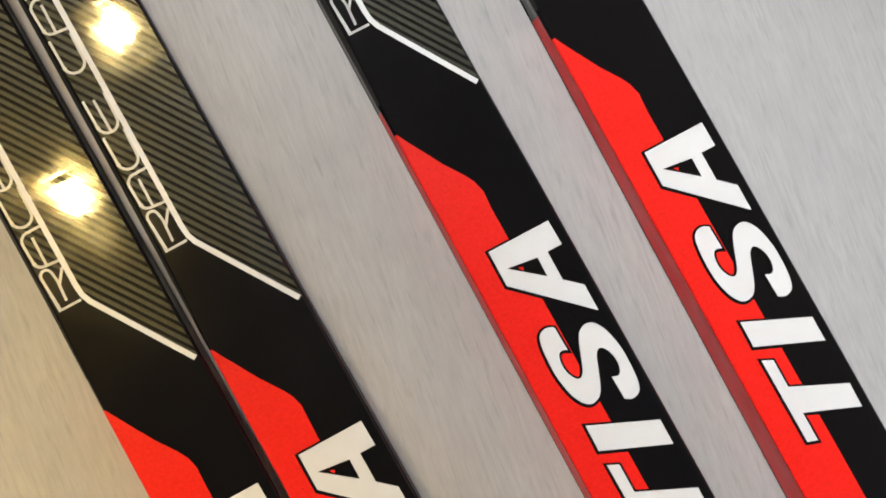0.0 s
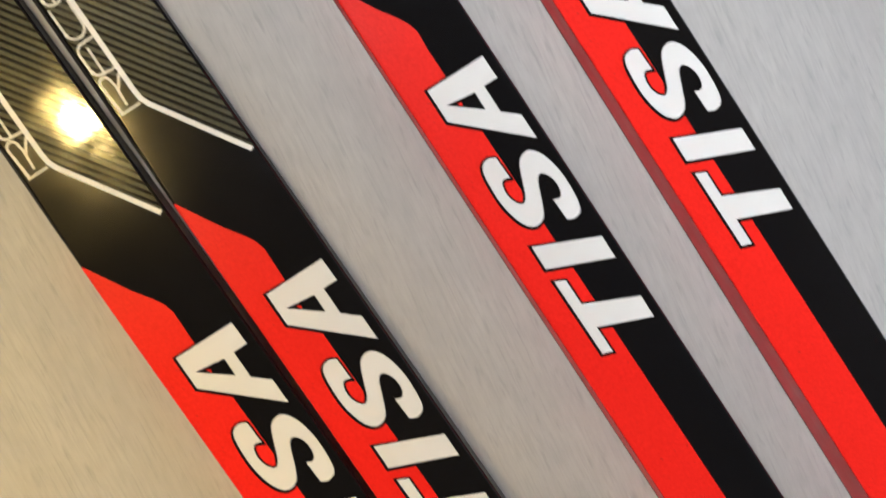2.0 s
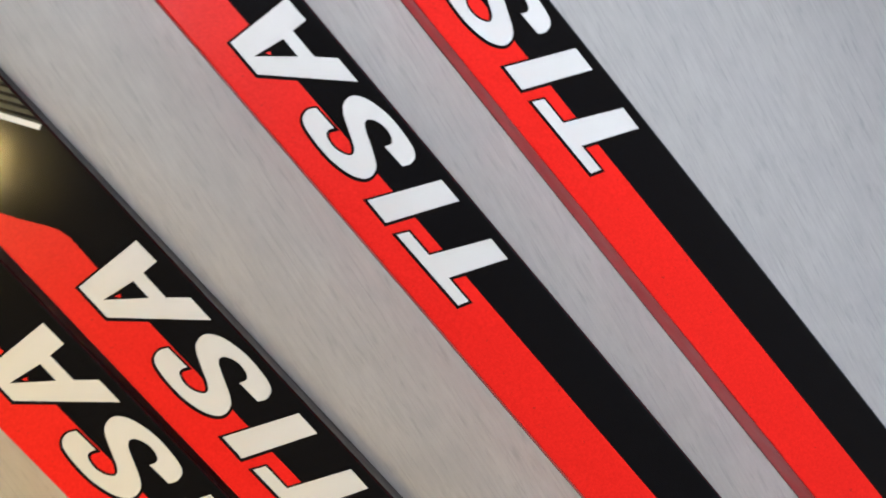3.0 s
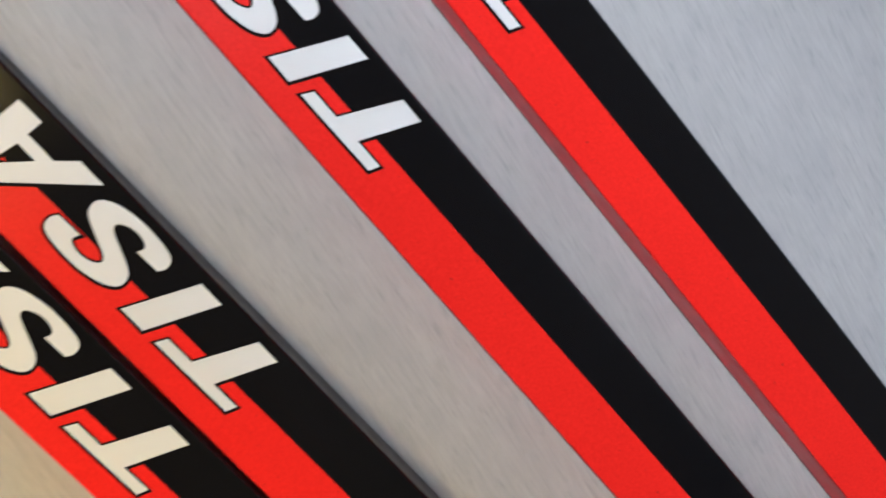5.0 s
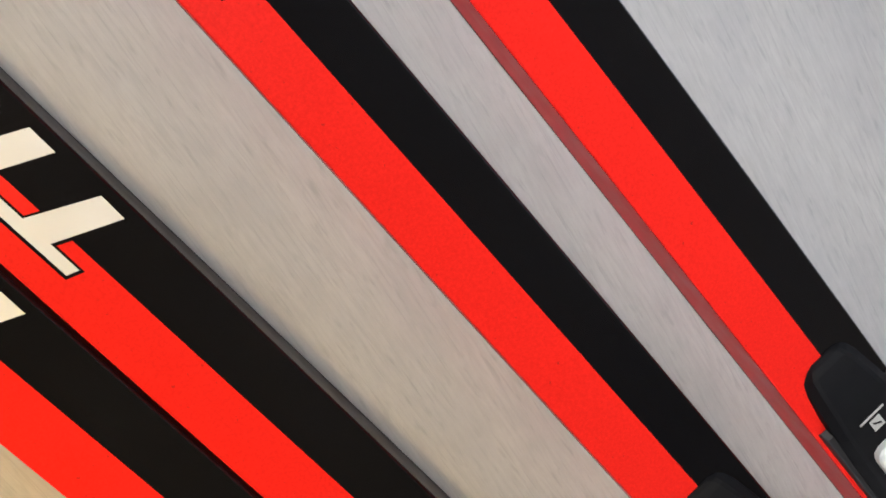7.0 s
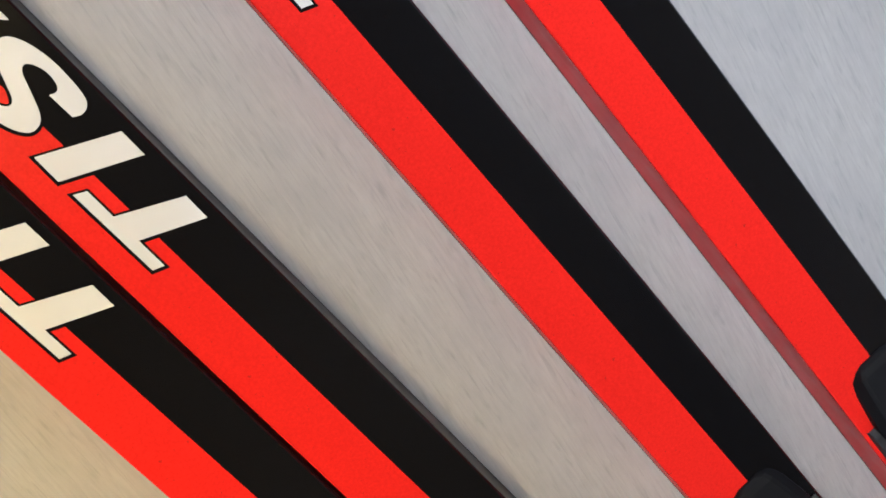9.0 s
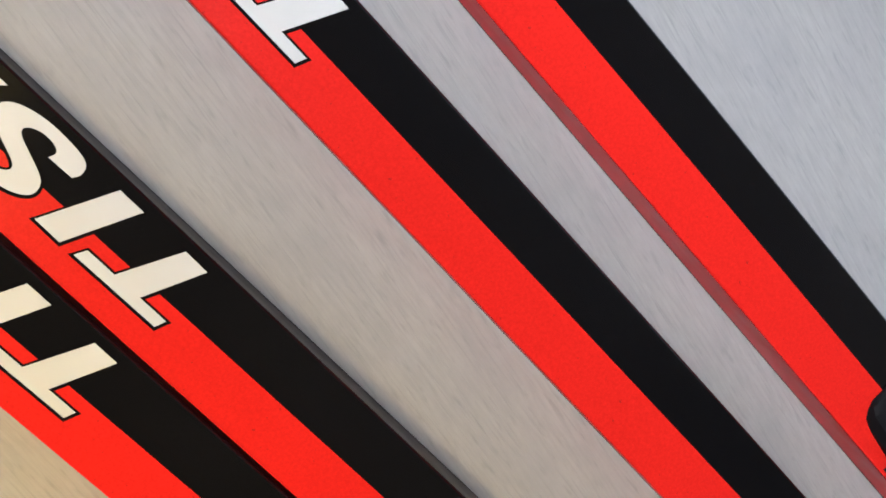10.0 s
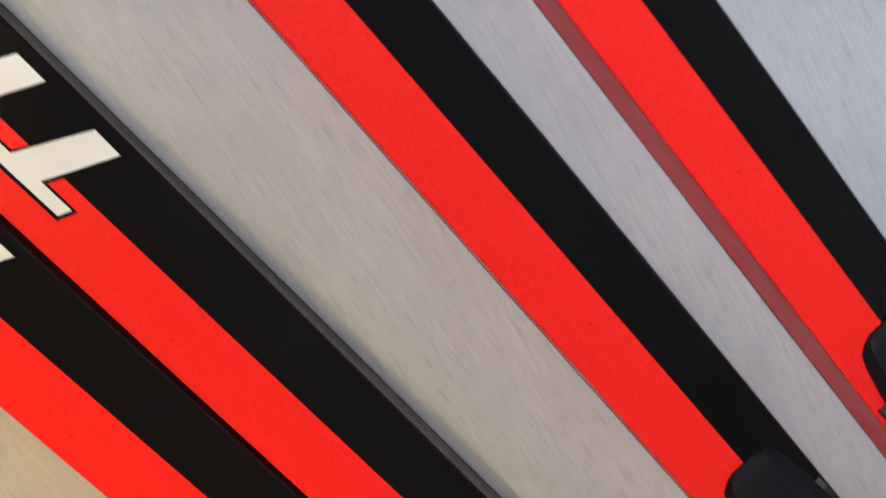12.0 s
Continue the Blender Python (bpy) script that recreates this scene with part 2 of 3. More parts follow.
# frames and panes of the added roof lights, out of view
for n, (x0, y0, x1, y1, *_) in enumerate(ROOF_FILLS, 4):
    added_roof_window = structure("window_%d" % n, block(x0, y0, CEIL_Z + 0.102, x0 + 0.05, y1, CEIL_Z + 0.15, 0.004), M_PAINT, "unseen white framed roof window added to light the table", "window")
    for a, b, c, d in ((x1 - 0.05, y0, x1, y1), (x0 + 0.05, y0, x1 - 0.05, y0 + 0.05), (x0 + 0.05, y1 - 0.05, x1 - 0.05, y1)):
        part("window_frame", block(a, b, CEIL_Z + 0.102, c, d, CEIL_Z + 0.15, 0.004), M_PAINT, added_roof_window)
    pane = part("pane", block(x0 + 0.05, y0 + 0.05, CEIL_Z + 0.122, x1 - 0.05, y1 - 0.05, CEIL_Z + 0.128), M_GLASS, added_roof_window)
    pane.visible_shadow = False
structure("wall_west", block(XW - 0.1, YS, FLOOR_Z, XW, YN, CEIL_Z), M_WALL, "plain brown plastered wall", "wall")
def span(side, a, b, o0, o1, z0, z1):
    """Box corners of a piece of a wall."""
    p, q = opening(side, a, o0, z0), opening(side, b, o1, z1)
    return tuple(min(i, j) for i, j in zip(p, q)) + tuple(max(i, j) for i, j in zip(p, q))


for n, (side, a, b, WIN_Z0, WIN_Z1, _) in enumerate(UNSEEN_WINDOWS, 1):
    lo, hi = (YS, YN) if side == "east" else (XW - 0.1, XE + 0.3)
    bm = bmesh.new()
    for piece in ((lo, a, FLOOR_Z, CEIL_Z), (b, hi, FLOOR_Z, CEIL_Z), (a, b, FLOOR_Z, WIN_Z0 - 0.1), (a, b, WIN_Z1, CEIL_Z)):
        box(bm, *span(side, piece[0], piece[1], 0.0, 0.3, piece[2], piece[3]))
    structure("wall_" + side, bm, M_WALL, "brown plastered wall with an opening for an unseen window", "wall")
    window = structure("window_%d" % n, block(*span(side, a, a + 0.05, 0.20, 0.26, WIN_Z0 - 0.1, WIN_Z1), 0.004), M_PAINT, "unseen white painted window placed for cool daylight", "window")
    for c, d, z0, z1 in ((b - 0.05, b, WIN_Z0 - 0.1, WIN_Z1), (a + 0.05, b - 0.05, WIN_Z0 - 0.1, WIN_Z0 - 0.03), (a + 0.05, b - 0.05, WIN_Z1 - 0.05, WIN_Z1)):
        part("window_frame", block(*span(side, c, d, 0.20, 0.26, z0, z1), 0.004), M_PAINT, window)
    pane = part("pane", block(*span(side, a + 0.05, b - 0.05, 0.228, 0.234, WIN_Z0 - 0.03, WIN_Z1 - 0.05)), M_GLASS, window)
    pane.visible_shadow = False
structure("window_sill", block(0.003, -0.75, -0.045, XE - 0.001, 0.85, -0.012, 0.004), M_PAINT, "white glossy painted sill beside the table edge", "window sill")


# ---- the table ----
def build_table():
    top = bmesh.new()
    box(top, -0.92, -1.40, -0.030, 0.0, 1.0, 0.0, 0.0015)
    table = tagged(new("table"), "pale whitewashed wood table under the skis", "table")
    table.matrix_world = ROOM
    part("tabletop", top, M_WOOD, table)
    for x in (-0.87, -0.11):
        for y in (-1.34, 0.88):
            part("leg", block(x, y, FLOOR_Z, x + 0.06, y + 0.06, -0.030, 0.004), M_WOOD, table)
    return table


build_table()


# ---- the ceiling spotlight ----
def ring(bm, r0, r1, z0, z1, n=40):
    lo = [[bm.verts.new((r * math.cos(a), r * math.sin(a), z)) for a in np.linspace(0, 2 * math.pi, n, endpoint=False)]
          for r, z in ((r0, z1), (r1, z1), (r1, z0), (r0, z0))]
    for k in range(4):
        a, b = lo[k], lo[(k + 1) % 4]
        for i in range(n):
            bm.faces.new((a[i], a[(i + 1) % n], b[(i + 1) % n], b[i]))
    return bm


for place, _, _ in LAMPS:
    lamp = tagged(new("ceiling_spotlight"), "round warm spotlight set into the ceiling", "ceiling light", "ceiling spotlights")
    lamp.location = (place.x, place.y, CEIL_Z)
    part("rim", ring(bmesh.new(), 0.031, 0.050, -0.012, -0.0005), M_STEEL, lamp)
    bm = bmesh.new()
    bmesh.ops.create_circle(bm, cap_ends=True, segments=40, radius=0.030, matrix=Matrix.Translation((0, 0, -0.004)))
    part("lens", bm, M_LENS, lamp, "glowing warm lens")


# ---- the skis ----
# Along a ski: u towards the tip, from the foot of the marks; v across, from the red edge.
WIDTH, U_TIP, U_TAIL = 0.044, 0.66, -1.18


def z_top(u):
    """Height of the top face over the table: highest at the binding, hollow towards the turned-up tip."""
    if u < -0.36:
        return 0.0003 + max(0.007, 0.0285 - 0.026 * (-0.36 - u))
    w = min(u, 0.20)
    rise = 0.02157 - 0.0339 * w - 0.039 * w * w
    return rise - 0.0495 * (u - w) + 0.20 * (u - w) ** 2


def thick(u):
    """Height of the top face over the base."""
    return z_top(u) - 0.0003 if u <= 0.20 else 0.007 + 0.00593 * math.exp(-8.36 * (u - 0.20))


def flare(u):
    """By how much each edge lies outside the mid width."""
    u = min(max(u, -0.33), 0.36)
    return -0.0036 * u - 0.0045 * u * u


def lift(u):
    """How far the base stands off the table: the turned-up tip."""
    return z_top(u) - thick(u)


def taper(u):
    """Width of the rounded tip and tail, 0 to 1."""
    d = min((U_TIP - u) / 0.10, (u - U_TAIL) / 0.025, 1.0)
    return math.sqrt(max(0.0, 1 - (1 - d) ** 2)) if d < 1 else 1.0


def edge(u, side):
    half = (WIDTH / 2 + flare(u)) * max(taper(u), 0.06)
    return WIDTH / 2 + side * half


def cham(u):
    """Width of the slanted upper edge, wider towards the tip."""
    t = min(max((u - 0.17) / 0.08, 0), 1)
    return 0.0007 + 0.0017 * t * t * (3 - 2 * t)


RIM = 0.0010


US = [U_TAIL + 0.0005] + [U_TAIL + 0.005 * k for k in (1, 2, 3, 4, 5)] + list(np.arange(-1.12, -0.40, 0.04)) + \
    list(np.arange(-0.40, 0.56, 0.0125)) + list(np.arange(0.56, 0.659, 0.007)) + [U_TIP - 0.0005]


def strip(bm, us, points):
    """A band along the ski: points(u) gives its cross-section as (v, z) pairs."""
    rows = []
    for u in us:
        rows.append([bm.verts.new((v, u, z)) for v, z in points(u)])
    for a, b in zip(rows, rows[1:]):
        for i in range(len(a) - 1):
            bm.faces.new((a[i], b[i], b[i + 1], a[i + 1]))
    return rows


def cut(lo, hi):
    return [lo] + [u for u in US if lo + 1e-4 < u < hi - 1e-4] + [hi]


def decal(name, outline, material, parent, off, label=""):
    """A thin printed shape on the top face: its outline in (u, v), in metres."""
    bm = bmesh.new()
    face = bm.faces.new([bm.verts.new((v, u, 0)) for u, v in outline])
    face.normal_update()
    bmesh.ops.triangulate(bm, faces=[face])
    lo, hi = min(p[0] for p in outline), max(p[0] for p in outline)
    for u in US:
        if lo + 1e-5 < u < hi - 1e-5:
            bmesh.ops.bisect_plane(bm, geom=bm.verts[:] + bm.edges[:] + bm.faces[:], plane_co=(0, u, 0), plane_no=(0, 1, 0))
    bmesh.ops.triangulate(bm, faces=[f for f in bm.faces if len(f.verts) > 4])
    for v in bm.verts:
        v.co.z = z_top(v.co.y) + off
    for f in bm.faces:
        f.normal_update()
        if f.normal.z < 0:
            f.normal_flip()
    me = bpy.data.meshes.new(name)
    bm.to_mesh(me)
    bm.free()
    me.materials.append(material)
    ob = new(name, me)
    ob.parent = parent
    return tagged(ob, label)


def mm(pts, du=0.0):
    return [((u + du) / 1000, v / 1000) for u, v in pts]


def grow(pts, d):
    """An outline widened by d on all sides."""
    n = len(pts)
    area = sum(pts[i][0] * pts[(i + 1) % n][1] - pts[(i + 1) % n][0] * pts[i][1] for i in range(n))
    s = 1 if area > 0 else -1
    out = []
    for i in range(n):
        p, a, b = Vector(pts[i]), Vector(pts[i - 1]), Vector(pts[(i + 1) % n])
        e, f = (p - a).normalized(), (b - p).normalized()
        m = Vector((e.y, -e.x)) * s, Vector((f.y, -f.x)) * s
        q = (m[0] + m[1]).normalized()
        k = d / max(0.45, q.dot(m[0]))
        out.append((p.x + q.x * k, p.y + q.y * k))
    return out


def stroke(path, w):
    """A line of width w along a path of points."""
    left, right = [], []
    for i, p in enumerate(path):
        a, b = Vector(path[max(i - 1, 0)]), Vector(path[min(i + 1, len(path) - 1)])
        d = (b - a).normalized()
        k = 1.0
        if 0 < i < len(path) - 1:
            k = 1 / max(0.6, abs(d.dot((Vector(p) - a).normalized())))
        m = Vector((-d.y, d.x)) * w / 2 * k
        left.append((p[0] + m.x, p[1] + m.y))
        right.append((p[0] - m.x, p[1] - m.y))
    return left + right[::-1]


def arc(cu, cv, ru, rv, a0, a1, n=7):
    return [(cu + ru * math.cos(radians(a)), cv + rv * math.sin(radians(a))) for a in np.linspace(a0, a1, n)]


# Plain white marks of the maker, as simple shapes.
WEDGE = [(135.5, 11.3), (135.0, 38.6), (124.1, 38.8), (124.2, 32.2), (111.6, 32.2), (105.6, 38.9), (93.9, 38.9), (120.2, 11.2)]
WEDGE_SLOT = [(126.1, 14.7), (124.2, 27.5), (115.7, 27.4)]
WEDGE_FLECK = [(124.4, 18.6), (123.7, 20.8), (122.3, 20.0)]
SLAB = [(56.9, 11.7), (44.0, 39.3), (32.9, 39.3), (45.5, 11.5)]
BAR = [(39.2, 11.6), (36.9, 16.1), (-0.2, 16.2), (1.4, 11.9)]
STUB = [(24.6, 15.9), (13.0, 39.4), (2.2, 39.3), (12.6, 15.9)]


def lobe():
    """The rounded slanted mark: a smooth half outline and the same turned by half a turn."""
    half = [(97.0, 19.9), (98.5, 17.0), (97.6, 13.6), (94.0, 11.8), (86.0, 11.0), (78.0, 11.2), (70.0, 12.9), (65.1, 15.6), (63.4, 18.6),
            (64.3, 22.1), (67.4, 24.5), (73.6, 27.1), (79.2, 29.4), (81.1, 31.6), (79.6, 33.7), (76.0, 35.2), (72.0, 35.4), (68.8, 34.4), (68.0, 32.7), (68.9, 30.5)]
    pts = []
    for i in range(len(half) - 1):
        p = [Vector(half[min(max(k, 0), len(half) - 1)]) for k in (i - 1, i, i + 1, i + 2)]
        for f in (0.0, 1 / 3, 2 / 3):
            q = p[1] + (p[2] - p[0]) * f / 2 + (p[0] - p[1] * 2.5 + p[2] * 2 - p[3] / 2) * f * f + (p[1] * 1.5 - p[0] / 2 - p[2] * 1.5 + p[3] / 2) * f ** 3
            pts.append((q.x, q.y))
    pts.append(half[-1])
    return [(u - 0.4, v) for u, v in pts] + [(2 * 77.8 - 0.4 - u, 2 * 25.35 - v) for u, v in pts]


# Thin lettering beside the white line, as strokes, u from the R's foot.
LETTERS = {
    "R": [[(0, 9.2), (0, 0.6), (14, 0.0)] + arc(14.2, 2.2, 2.2, 2.2, -90, 80, 6) + [(11, 4.9), (2.2, 4.3)], [(8.5, 4.7), (14.4, 8.8)]],
    "A": [[(15.2, 8.8), (15.2, 5.2)] + arc(11.6, 3.6, 3.6, 3.6, 20, -90, 6) + [(3.6, 0.3)] + arc(3.6, 3.2, 2.9, 2.9, -90, -180, 4) + [(0.2, 9.2)], [(0.8, 4.2), (12.6, 4.4)]],
    "C": [[(16.0, 0.2), (4.4, 0.3)] + arc(4.4, 4.4, 3.9, 4.1, -90, -270, 9) + [(15.4, 8.8)]],
    "E": [[(16.0, 0.2), (4.4, 0.3)] + arc(4.4, 4.4, 3.9, 4.1, -90, -270, 9) + [(15.4, 8.8)], [(0.8, 4.2), (14.6, 4.0)]],
}


def build_binding(ski):
    """Low black toe plate with a raised ramp, a white lever and its round eye."""
    b = tagged(new("ski_binding"), "black plastic ski binding with a white lever", "ski binding", "bindings")
    b.matrix_world = ski.matrix_world @ Matrix.Translation((0, 0, z_top(-0.30) - 0.0003))
    slope = 0.034
    # plate: stations along u with half-outline and height
    sts = [(-0.2735, 0.0165, 0.0300, 0.0018), (-0.2750, 0.0130, 0.0340, 0.0032), (-0.2780, 0.0095, 0.0362, 0.0046),
           (-0.2840, 0.0078, 0.0380, 0.0060), (-0.2960, 0.0062, 0.0400, 0.0078), (-0.3100, 0.0048, 0.0415, 0.0090),
           (-0.3250, 0.0040, 0.0425, 0.0094), (-0.3600, 0.0030, 0.0425, 0.0094), (-0.4300, 0.0030, 0.0425, 0.0090),
           (-0.4800, 0.0050, 0.0400, 0.0060)]
    bm = bmesh.new()
    rows = []
    for u, a, c, h in sts:
        zb = -slope * (u + 0.30) * 0.9
        ch = min(0.0042, h * 0.8)
        prof = [(a, 0.0), (a + 0.0004, h - ch), (a + ch * 0.9, h - 0.0006), (a + ch * 0.9 + 0.002, h), (c - ch * 0.9 - 0.002, h), (c - ch * 0.9, h - 0.0006), (c - 0.0004, h - ch), (c, 0.0)]
        rows.append([bm.verts.new((v, u, z + zb)) for v, z in prof])
    for a, c in zip(rows, rows[1:]):
        for i in range(len(a) - 1):
            bm.faces.new((a[i], a[i + 1], c[i + 1], c[i]))
    bm.faces.new(rows[0])
    bm.faces.new(rows[-1][::-1])
    part("plate", bm, M_PLASTIC, b)
    # low rail beside the plate, from the notch behind its nose
    for v0, v1 in ((0.0012, 0.0052), (0.0388, 0.0430)):
        bm = bmesh.new()
        rail = []
        for u, h in ((-0.3030, 0.0010), (-0.3060, 0.0040), (-0.4300, 0.0040), (-0.4600, 0.0010)):
            zb = -slope * (u + 0.30) * 0.9
            rail.append([bm.verts.new((v, u, z + zb)) for v, z in ((v0, 0.0), (v0 + 0.0005, h - 0.0004), (v0 + 0.0010, h), (v1, h), (v1, 0.0))])
        for a, c in zip(rail, rail[1:]):
            for i in range(4):
                bm.faces.new((a[i], a[i + 1], c[i + 1], c[i]))
        part("rail", bm, M_BASE, b, "dark grey side rail")
    zt = 0.0096 + 0.0008
    # white lever, rounded at its front corners, with a round eye
    bm = bmesh.new()
    n, cu, cv, r = 32, -0.3315, 0.0246, 0.0058
    inner, outer = [], []
    for k in range(n):
        a = 2 * math.pi * k / n
        inner.append((cu + r * math.cos(a), cv + r * math.sin(a)))
        q = (abs(math.cos(a)) ** 5 + abs(math.sin(a)) ** 5) ** (-0.2)
        uu, vv = q * math.cos(a), q * math.sin(a)
        outer.append((cu + (0.0100 if uu > 0 else 0.045) * uu, cv + 0.0128 * vv))
    levels = []
    for pts, z in ((inner, 0.0), (inner, 0.0042), (grow(outer, -0.0009), 0.0042), (outer, 0.0032), (outer, 0.0)):
        levels.append([bm.verts.new((v, u, zt - 0.0012 + z - slope * (u + 0.30))) for u, v in pts])
    for a, c in zip(levels, levels[1:]):
        for k in range(n):
            bm.faces.new((a[k], a[(k + 1) % n], c[(k + 1) % n], c[k]))
    part("lever", bm, M_WHITEPL, b, "white plastic lever with a round eye")
    bm = bmesh.new()
    bmesh.ops.create_circle(bm, cap_ends=True, segments=24, radius=0.0058, matrix=Matrix.Translation((cv, cu, zt + 0.0007 + 0.0011)))
    part("eye", bm, M_BASE, b, "dark round eye")
    # small grey bar and tilted square: the maker's mark as plain shapes
    def flat(name, pts, z, mat):
        m = bmesh.new()
        m.faces.new([m.verts.new((v, u, z - slope * (u + 0.30) * 0.9)) for u, v in pts])
        part(name, m, mat, b, "small silver-grey mark")
    c = Vector((-0.3108, 0.0226))
    flat("mark", [(c.x + 0.0041 + s * 0.0006, c.y + t * 0.0070) for s, t in ((1, -1), (1, 1), (-1, 1), (-1, -1))], 0.0098, M_SILVER)
    flat("mark", [(c.x - 0.0008 + 0.0030 * s, c.y + 0.0030 * t) for s, t in ((1, -1), (1, 1), (-1, 1), (-1, -1))], 0.0098, M_SILVER)
    flat("mark", [(c.x - 0.0008 + 0.0006 * s - 0.0012 * t, c.y + 0.0019 * t) for s, t in ((1, -1), (1, 1), (-1, 1), (-1, -1))], 0.0100, M_PLASTIC)
    return b


def build_ski(x, y, turn, d_line, d_red, label):
    ski = tagged(new("cross_country_ski"), label, "ski", "skis on the table")
    ski.matrix_world = pose(x, y, 0, 0, 0, turn)
    # black top sheet with slanted upper edges
    bm = bmesh.new()
    strip(bm, US, lambda u: [(edge(u, -1), z_top(u) - cham(u) * 1.25), (edge(u, -1) + cham(u) * 0.15, z_top(u) - cham(u) * 0.9), (edge(u, -1) + cham(u) * 0.8, z_top(u) - cham(u) * 0.12), (edge(u, -1) + cham(u) * 1.1, z_top(u)),
                             (edge(u, 1) - RIM * 1.1, z_top(u)), (edge(u, 1) - RIM * 0.8, z_top(u) - RIM * 0.12), (edge(u, 1) - RIM * 0.15, z_top(u) - RIM * 0.9), (edge(u, 1), z_top(u) - RIM * 1.25)])
    part("top_sheet", bm, M_BLACK, ski, "glossy black top sheet", smooth=False)
    # narrow grey edge ahead of the red panel
    bm = bmesh.new()
    strip(bm, cut(0.204 + d_red / 1000, 0.60), lambda u: [(edge(u, -1) + cham(u) * 0.15 - 0.0001, z_top(u) - cham(u) * 0.9 + 0.0001), (edge(u, -1) + cham(u) * 0.8 - 0.0001, z_top(u) - cham(u) * 0.12 + 0.0001)])
    part("edge_strip", bm, M_EDGE, ski, "narrow dark grey plastic edge")
    # base
    bm = bmesh.new()
    strip(bm, US, lambda u: [(edge(u, -1) - 0.0002, lift(u) + 0.0007), (edge(u, -1) - 0.0002, lift(u)), (edge(u, 1) + 0.0002, lift(u)), (edge(u, 1) + 0.0002, lift(u) + 0.0007)])
    part("base", bm, M_BASE, ski, "black running base")
    # sidewalls
    u_red = 0.202 + d_red / 1000
    for nm, lo, hi, mat, lab, side in (("sidewall", US[0], u_red, M_REDSIDE, "matt red sidewall", -1), ("sidewall", u_red, US[-1], M_BLACK, "black sidewall", -1), ("sidewall", US[0], US[-1], M_DARKSIDE, "dark grey sidewall", 1)):
        bm = bmesh.new()

        def wall(u, side=side):
            e, hi_z, lo_z = edge(u, side), z_top(u) - (cham(u) if side < 0 else RIM) * 1.25, lift(u) + 0.0007
            s = -side
            return [(e, hi_z), (e + s * 0.0001, hi_z - 0.001), (e + s * 0.0003, (hi_z + lo_z) / 2), (e, lo_z)]
        strip(bm, cut(lo, hi), wall)
        part(nm, bm, mat, ski, lab)
    # red panel: starts in a slanted, rounded front and runs to the tail along the red edge
    vb = lambda u: 0.0219 - 0.0061 * u
    front = [(0.1935, None), (0.1745, 0.0126), (0.1665, 0.0180), (0.1625, 0.0202), (0.1575, 0.0215)]
    out = []
    for u, v in front:
        uu = u + d_red / 1000 - 0.003
        out.append((uu, edge(uu, -1) + cham(uu) * 0.9 if v is None else v))
    u0 = out[-1][0]
    far = [u for u in US if -1.15 < u < u0 - 0.006][::-1]
    out += [(u, vb(u)) for u in far]
    out += [(u, edge(u, -1) + cham(u) * 0.6) for u in [far[-1]] + [w for w in US if -1.15 < w < out[0][0] - 0.004 and w > far[-1]]]
    bm = bmesh.new()
    # built as a band, so that it follows the top face
    stations = sorted({round(u, 5) for u in far + [p[0] for p in out[:5]] + [w for w in US if far[-1] < w < out[0][0]]})

    def red_right(u):
        pts = out[:5][::-1]
        if u <= pts[0][0]:
            return vb(u) if u < u0 - 0.006 else pts[0][1] + (vb(u0 - 0.006) - pts[0][1]) * (u0 - u) / 0.006
        for (a, va), (b, vbb) in zip(pts, pts[1:]):
            if a <= u <= b + 1e-9:
                return va + (vbb - va) * (u - a) / (b - a)
        return pts[-1][1]
    strip(bm, stations, lambda u: [(edge(u, -1) + cham(u) * 0.16 - 0.00005, z_top(u) - cham(u) * 0.9 + 0.0001), (edge(u, -1) + cham(u) * 0.8 - 0.00005, z_top(u) - cham(u) * 0.12 + 0.0001),
                                   (edge(u, -1) + cham(u) * 1.1, z_top(u) + 0.0001), (max(red_right(u), edge(u, -1) + cham(u) * 1.1 + 1e-5), z_top(u) + 0.0001)])
    part("red_panel", bm, M_RED, ski, "bright red lacquered stripe")
    # carbon print on both sides of the white line
    d = d_line / 1000
    bm = bmesh.new()
    uc = [0.1905 + d] + [u for u in US if 0.1905 + d + 0.001 < u < 0.60] + [0.60]

    def carbon_left(u):
        return max(0.0150, 0.0418 - (u - d - 0.1905) * 0.667)
    strip(bm, uc, lambda u: [(carbon_left(u), z_top(u) + 0.0001), (edge(u, 1) - RIM * 1.2, z_top(u) + 0.0001)])
    part("carbon_panel", bm, M_CARBON, ski, "striped carbon print under lacquer")
    bm = bmesh.new()
    uc = [0.2387 + d] + [u for u in US if 0.2397 + d < u < 0.60] + [0.60]
    strip(bm, uc, lambda u: [(min(0.0149, max(edge(u, -1) + cham(u) * 1.2, (0.261 + d - u) * 0.667)), z_top(u) + 0.0001), (0.0150, z_top(u) + 0.0001)])
    part("carbon_panel", bm, M_CARBON, ski, "striped carbon print under lacquer")
    # white line
    path = [(560, 14.6), (300, 14.6), (237, 14.6)] + [(232.5, 15.0), (229, 16.4), (225, 18.9)] + [(190.6, 40.8)]
    decal("white_line", mm(stroke(path, 2.15), d_line), M_WHITE, ski, 0.0003, "thin white line")
    # lettering
    for ch, at in zip("RACECAR", (231.1, 248.1, 265.1, 281.1, 307.3, 324.5, 341.6)):
        for path in LETTERS[ch]:
            decal("letter_stroke", mm(stroke([(at + p, 4.6 + q) for p, q in path], 1.05), d_line), M_SILVER, ski, 0.0002 + 0.00004 * (len(path) < 3), "thin silver-white lettering")
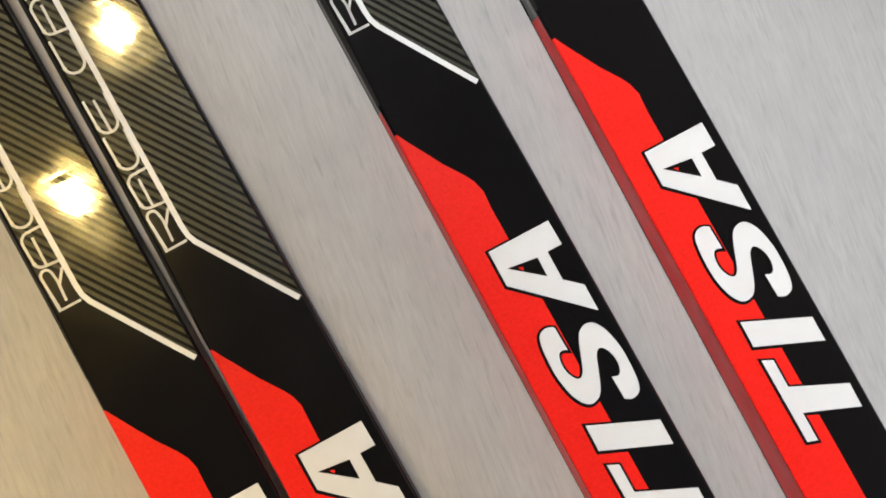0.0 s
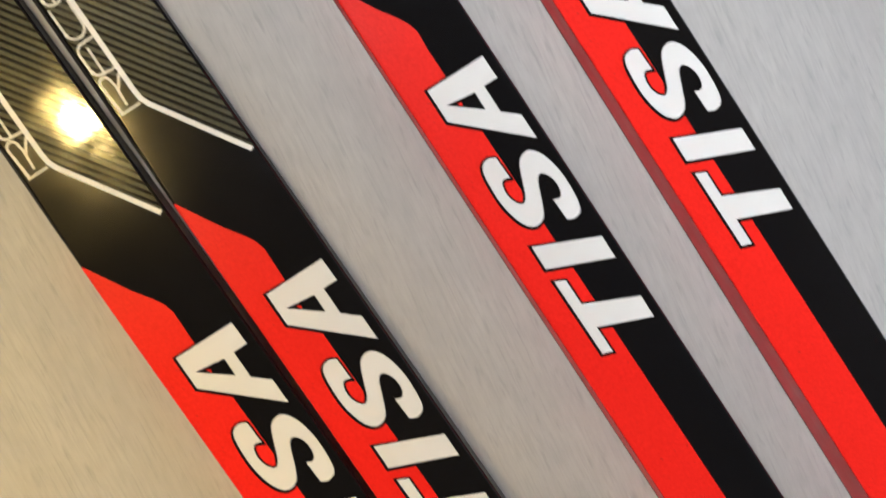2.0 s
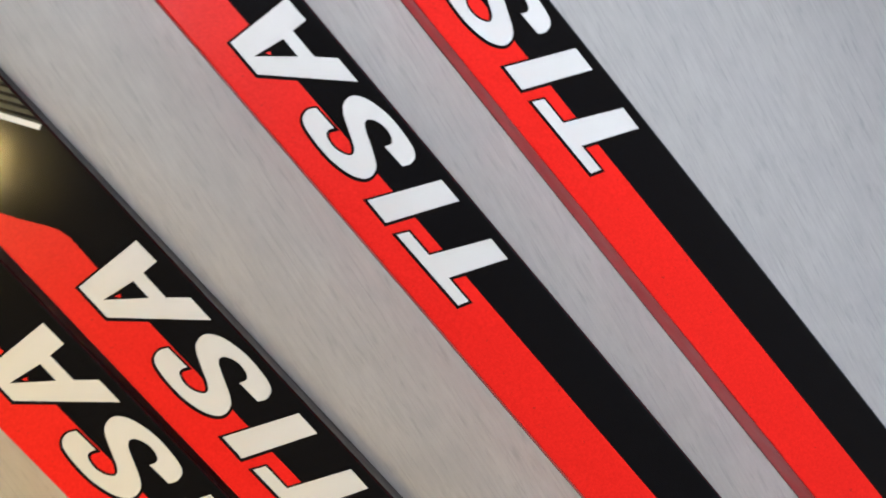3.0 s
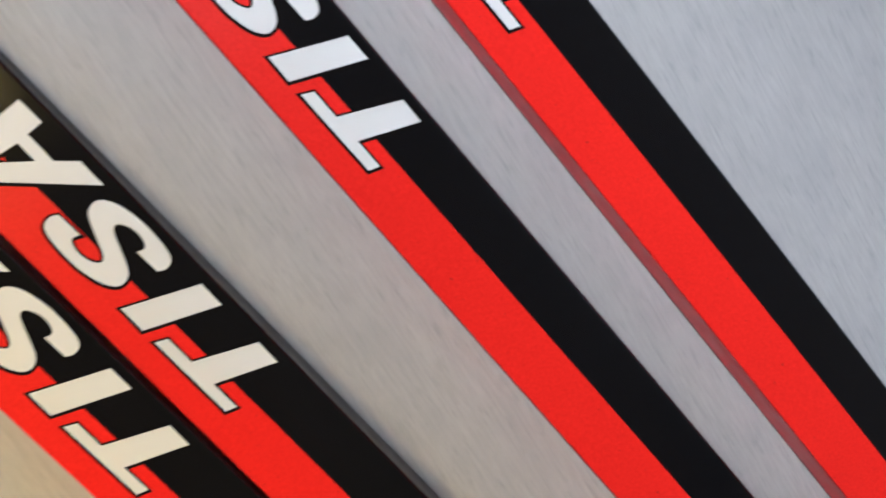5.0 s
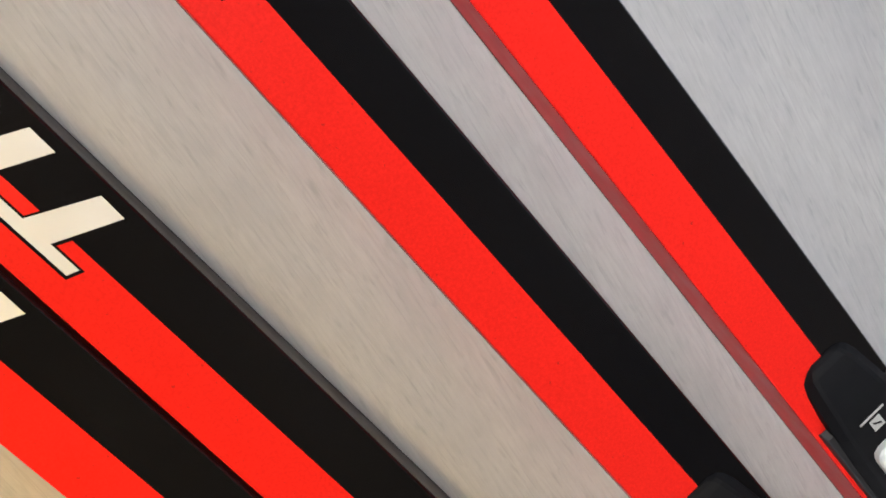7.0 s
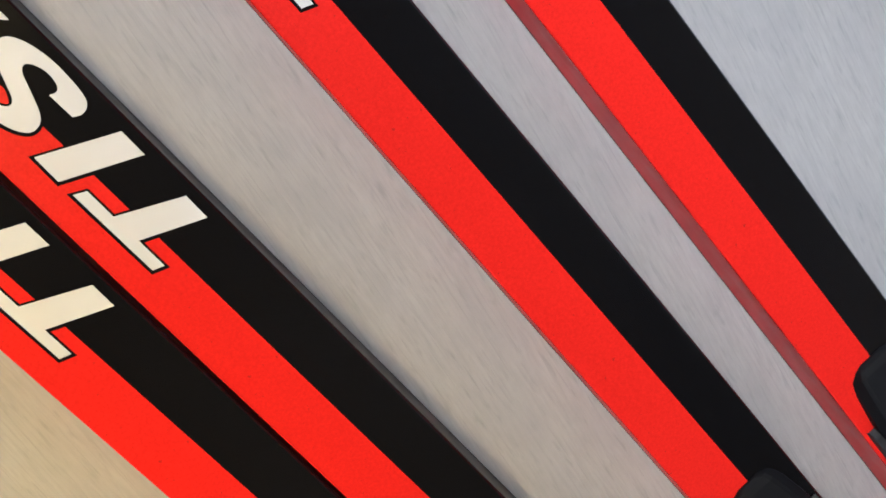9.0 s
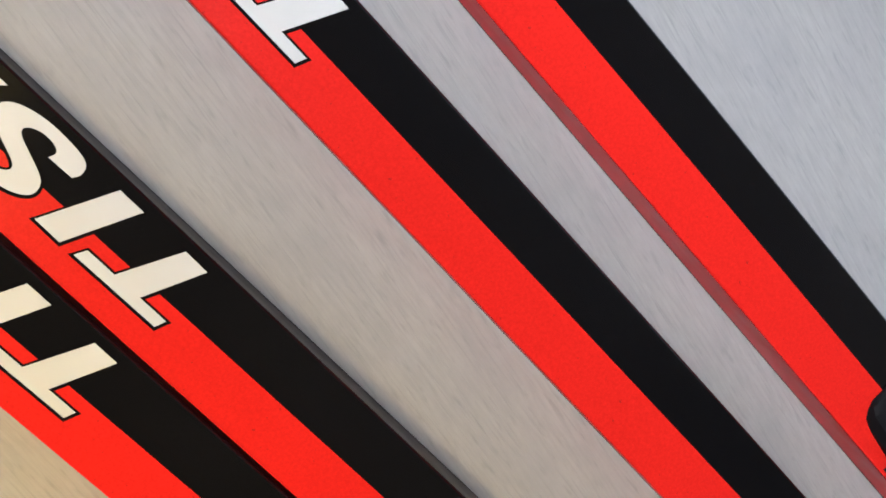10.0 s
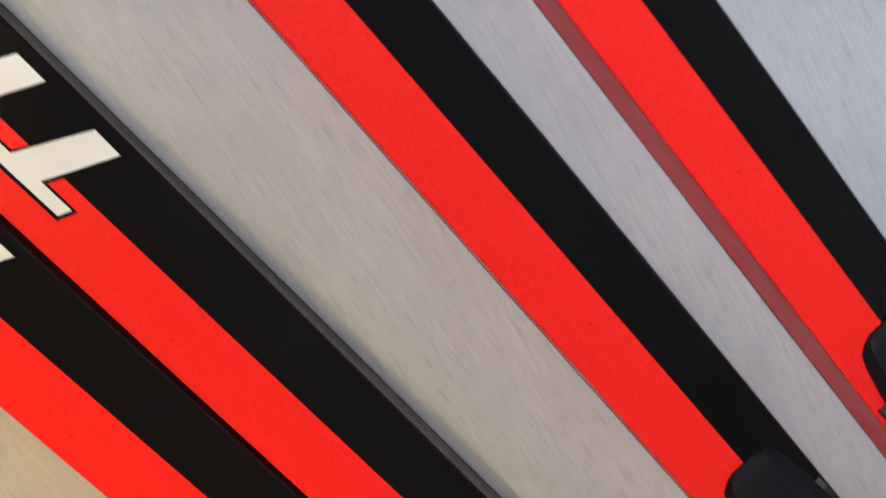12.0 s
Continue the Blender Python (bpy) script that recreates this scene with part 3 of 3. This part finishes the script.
    # white marks with thin dark rims
    for shape in (WEDGE, lobe(), SLAB, BAR, STUB):
        decal("mark_rim", mm([(u - 0.2, v - 0.2) for u, v in grow(shape, 1.05)]), M_BLACK, ski, 0.0002)
    for shape in (WEDGE, lobe(), SLAB, BAR, STUB):
        decal("mark", mm(shape), M_WHITE, ski, 0.00034 if shape is STUB else 0.0003, "white printed mark")
    decal("mark_inlay", mm(WEDGE_SLOT), M_BLACK, ski, 0.0004)
    decal("mark_inlay", mm(WEDGE_FLECK), M_RED, ski, 0.0005, "tiny red fleck in the mark")
    return ski


SKIS = [(-0.14845, -0.03395, 0.05, -2.2, -3.0), (-0.10243, -0.03293, 0.18, -2.2, -3.2), (0.0, 0.0, 0.0, 6.6, 3.1), (0.07599, 0.00448, 0.20, 6.6, 3.1)]
LABELS = ["red and black cross-country ski touching its twin on the table", "red and black cross-country ski touching its twin on the table",
          "red and black cross-country ski with binding lying on pale wood", "red and black cross-country ski with binding lying on pale wood"]
for (x, y, a, dl, dr), lab in zip(SKIS, LABELS):
    s = build_ski(x, y, a, dl, dr, lab)
    build_binding(s)
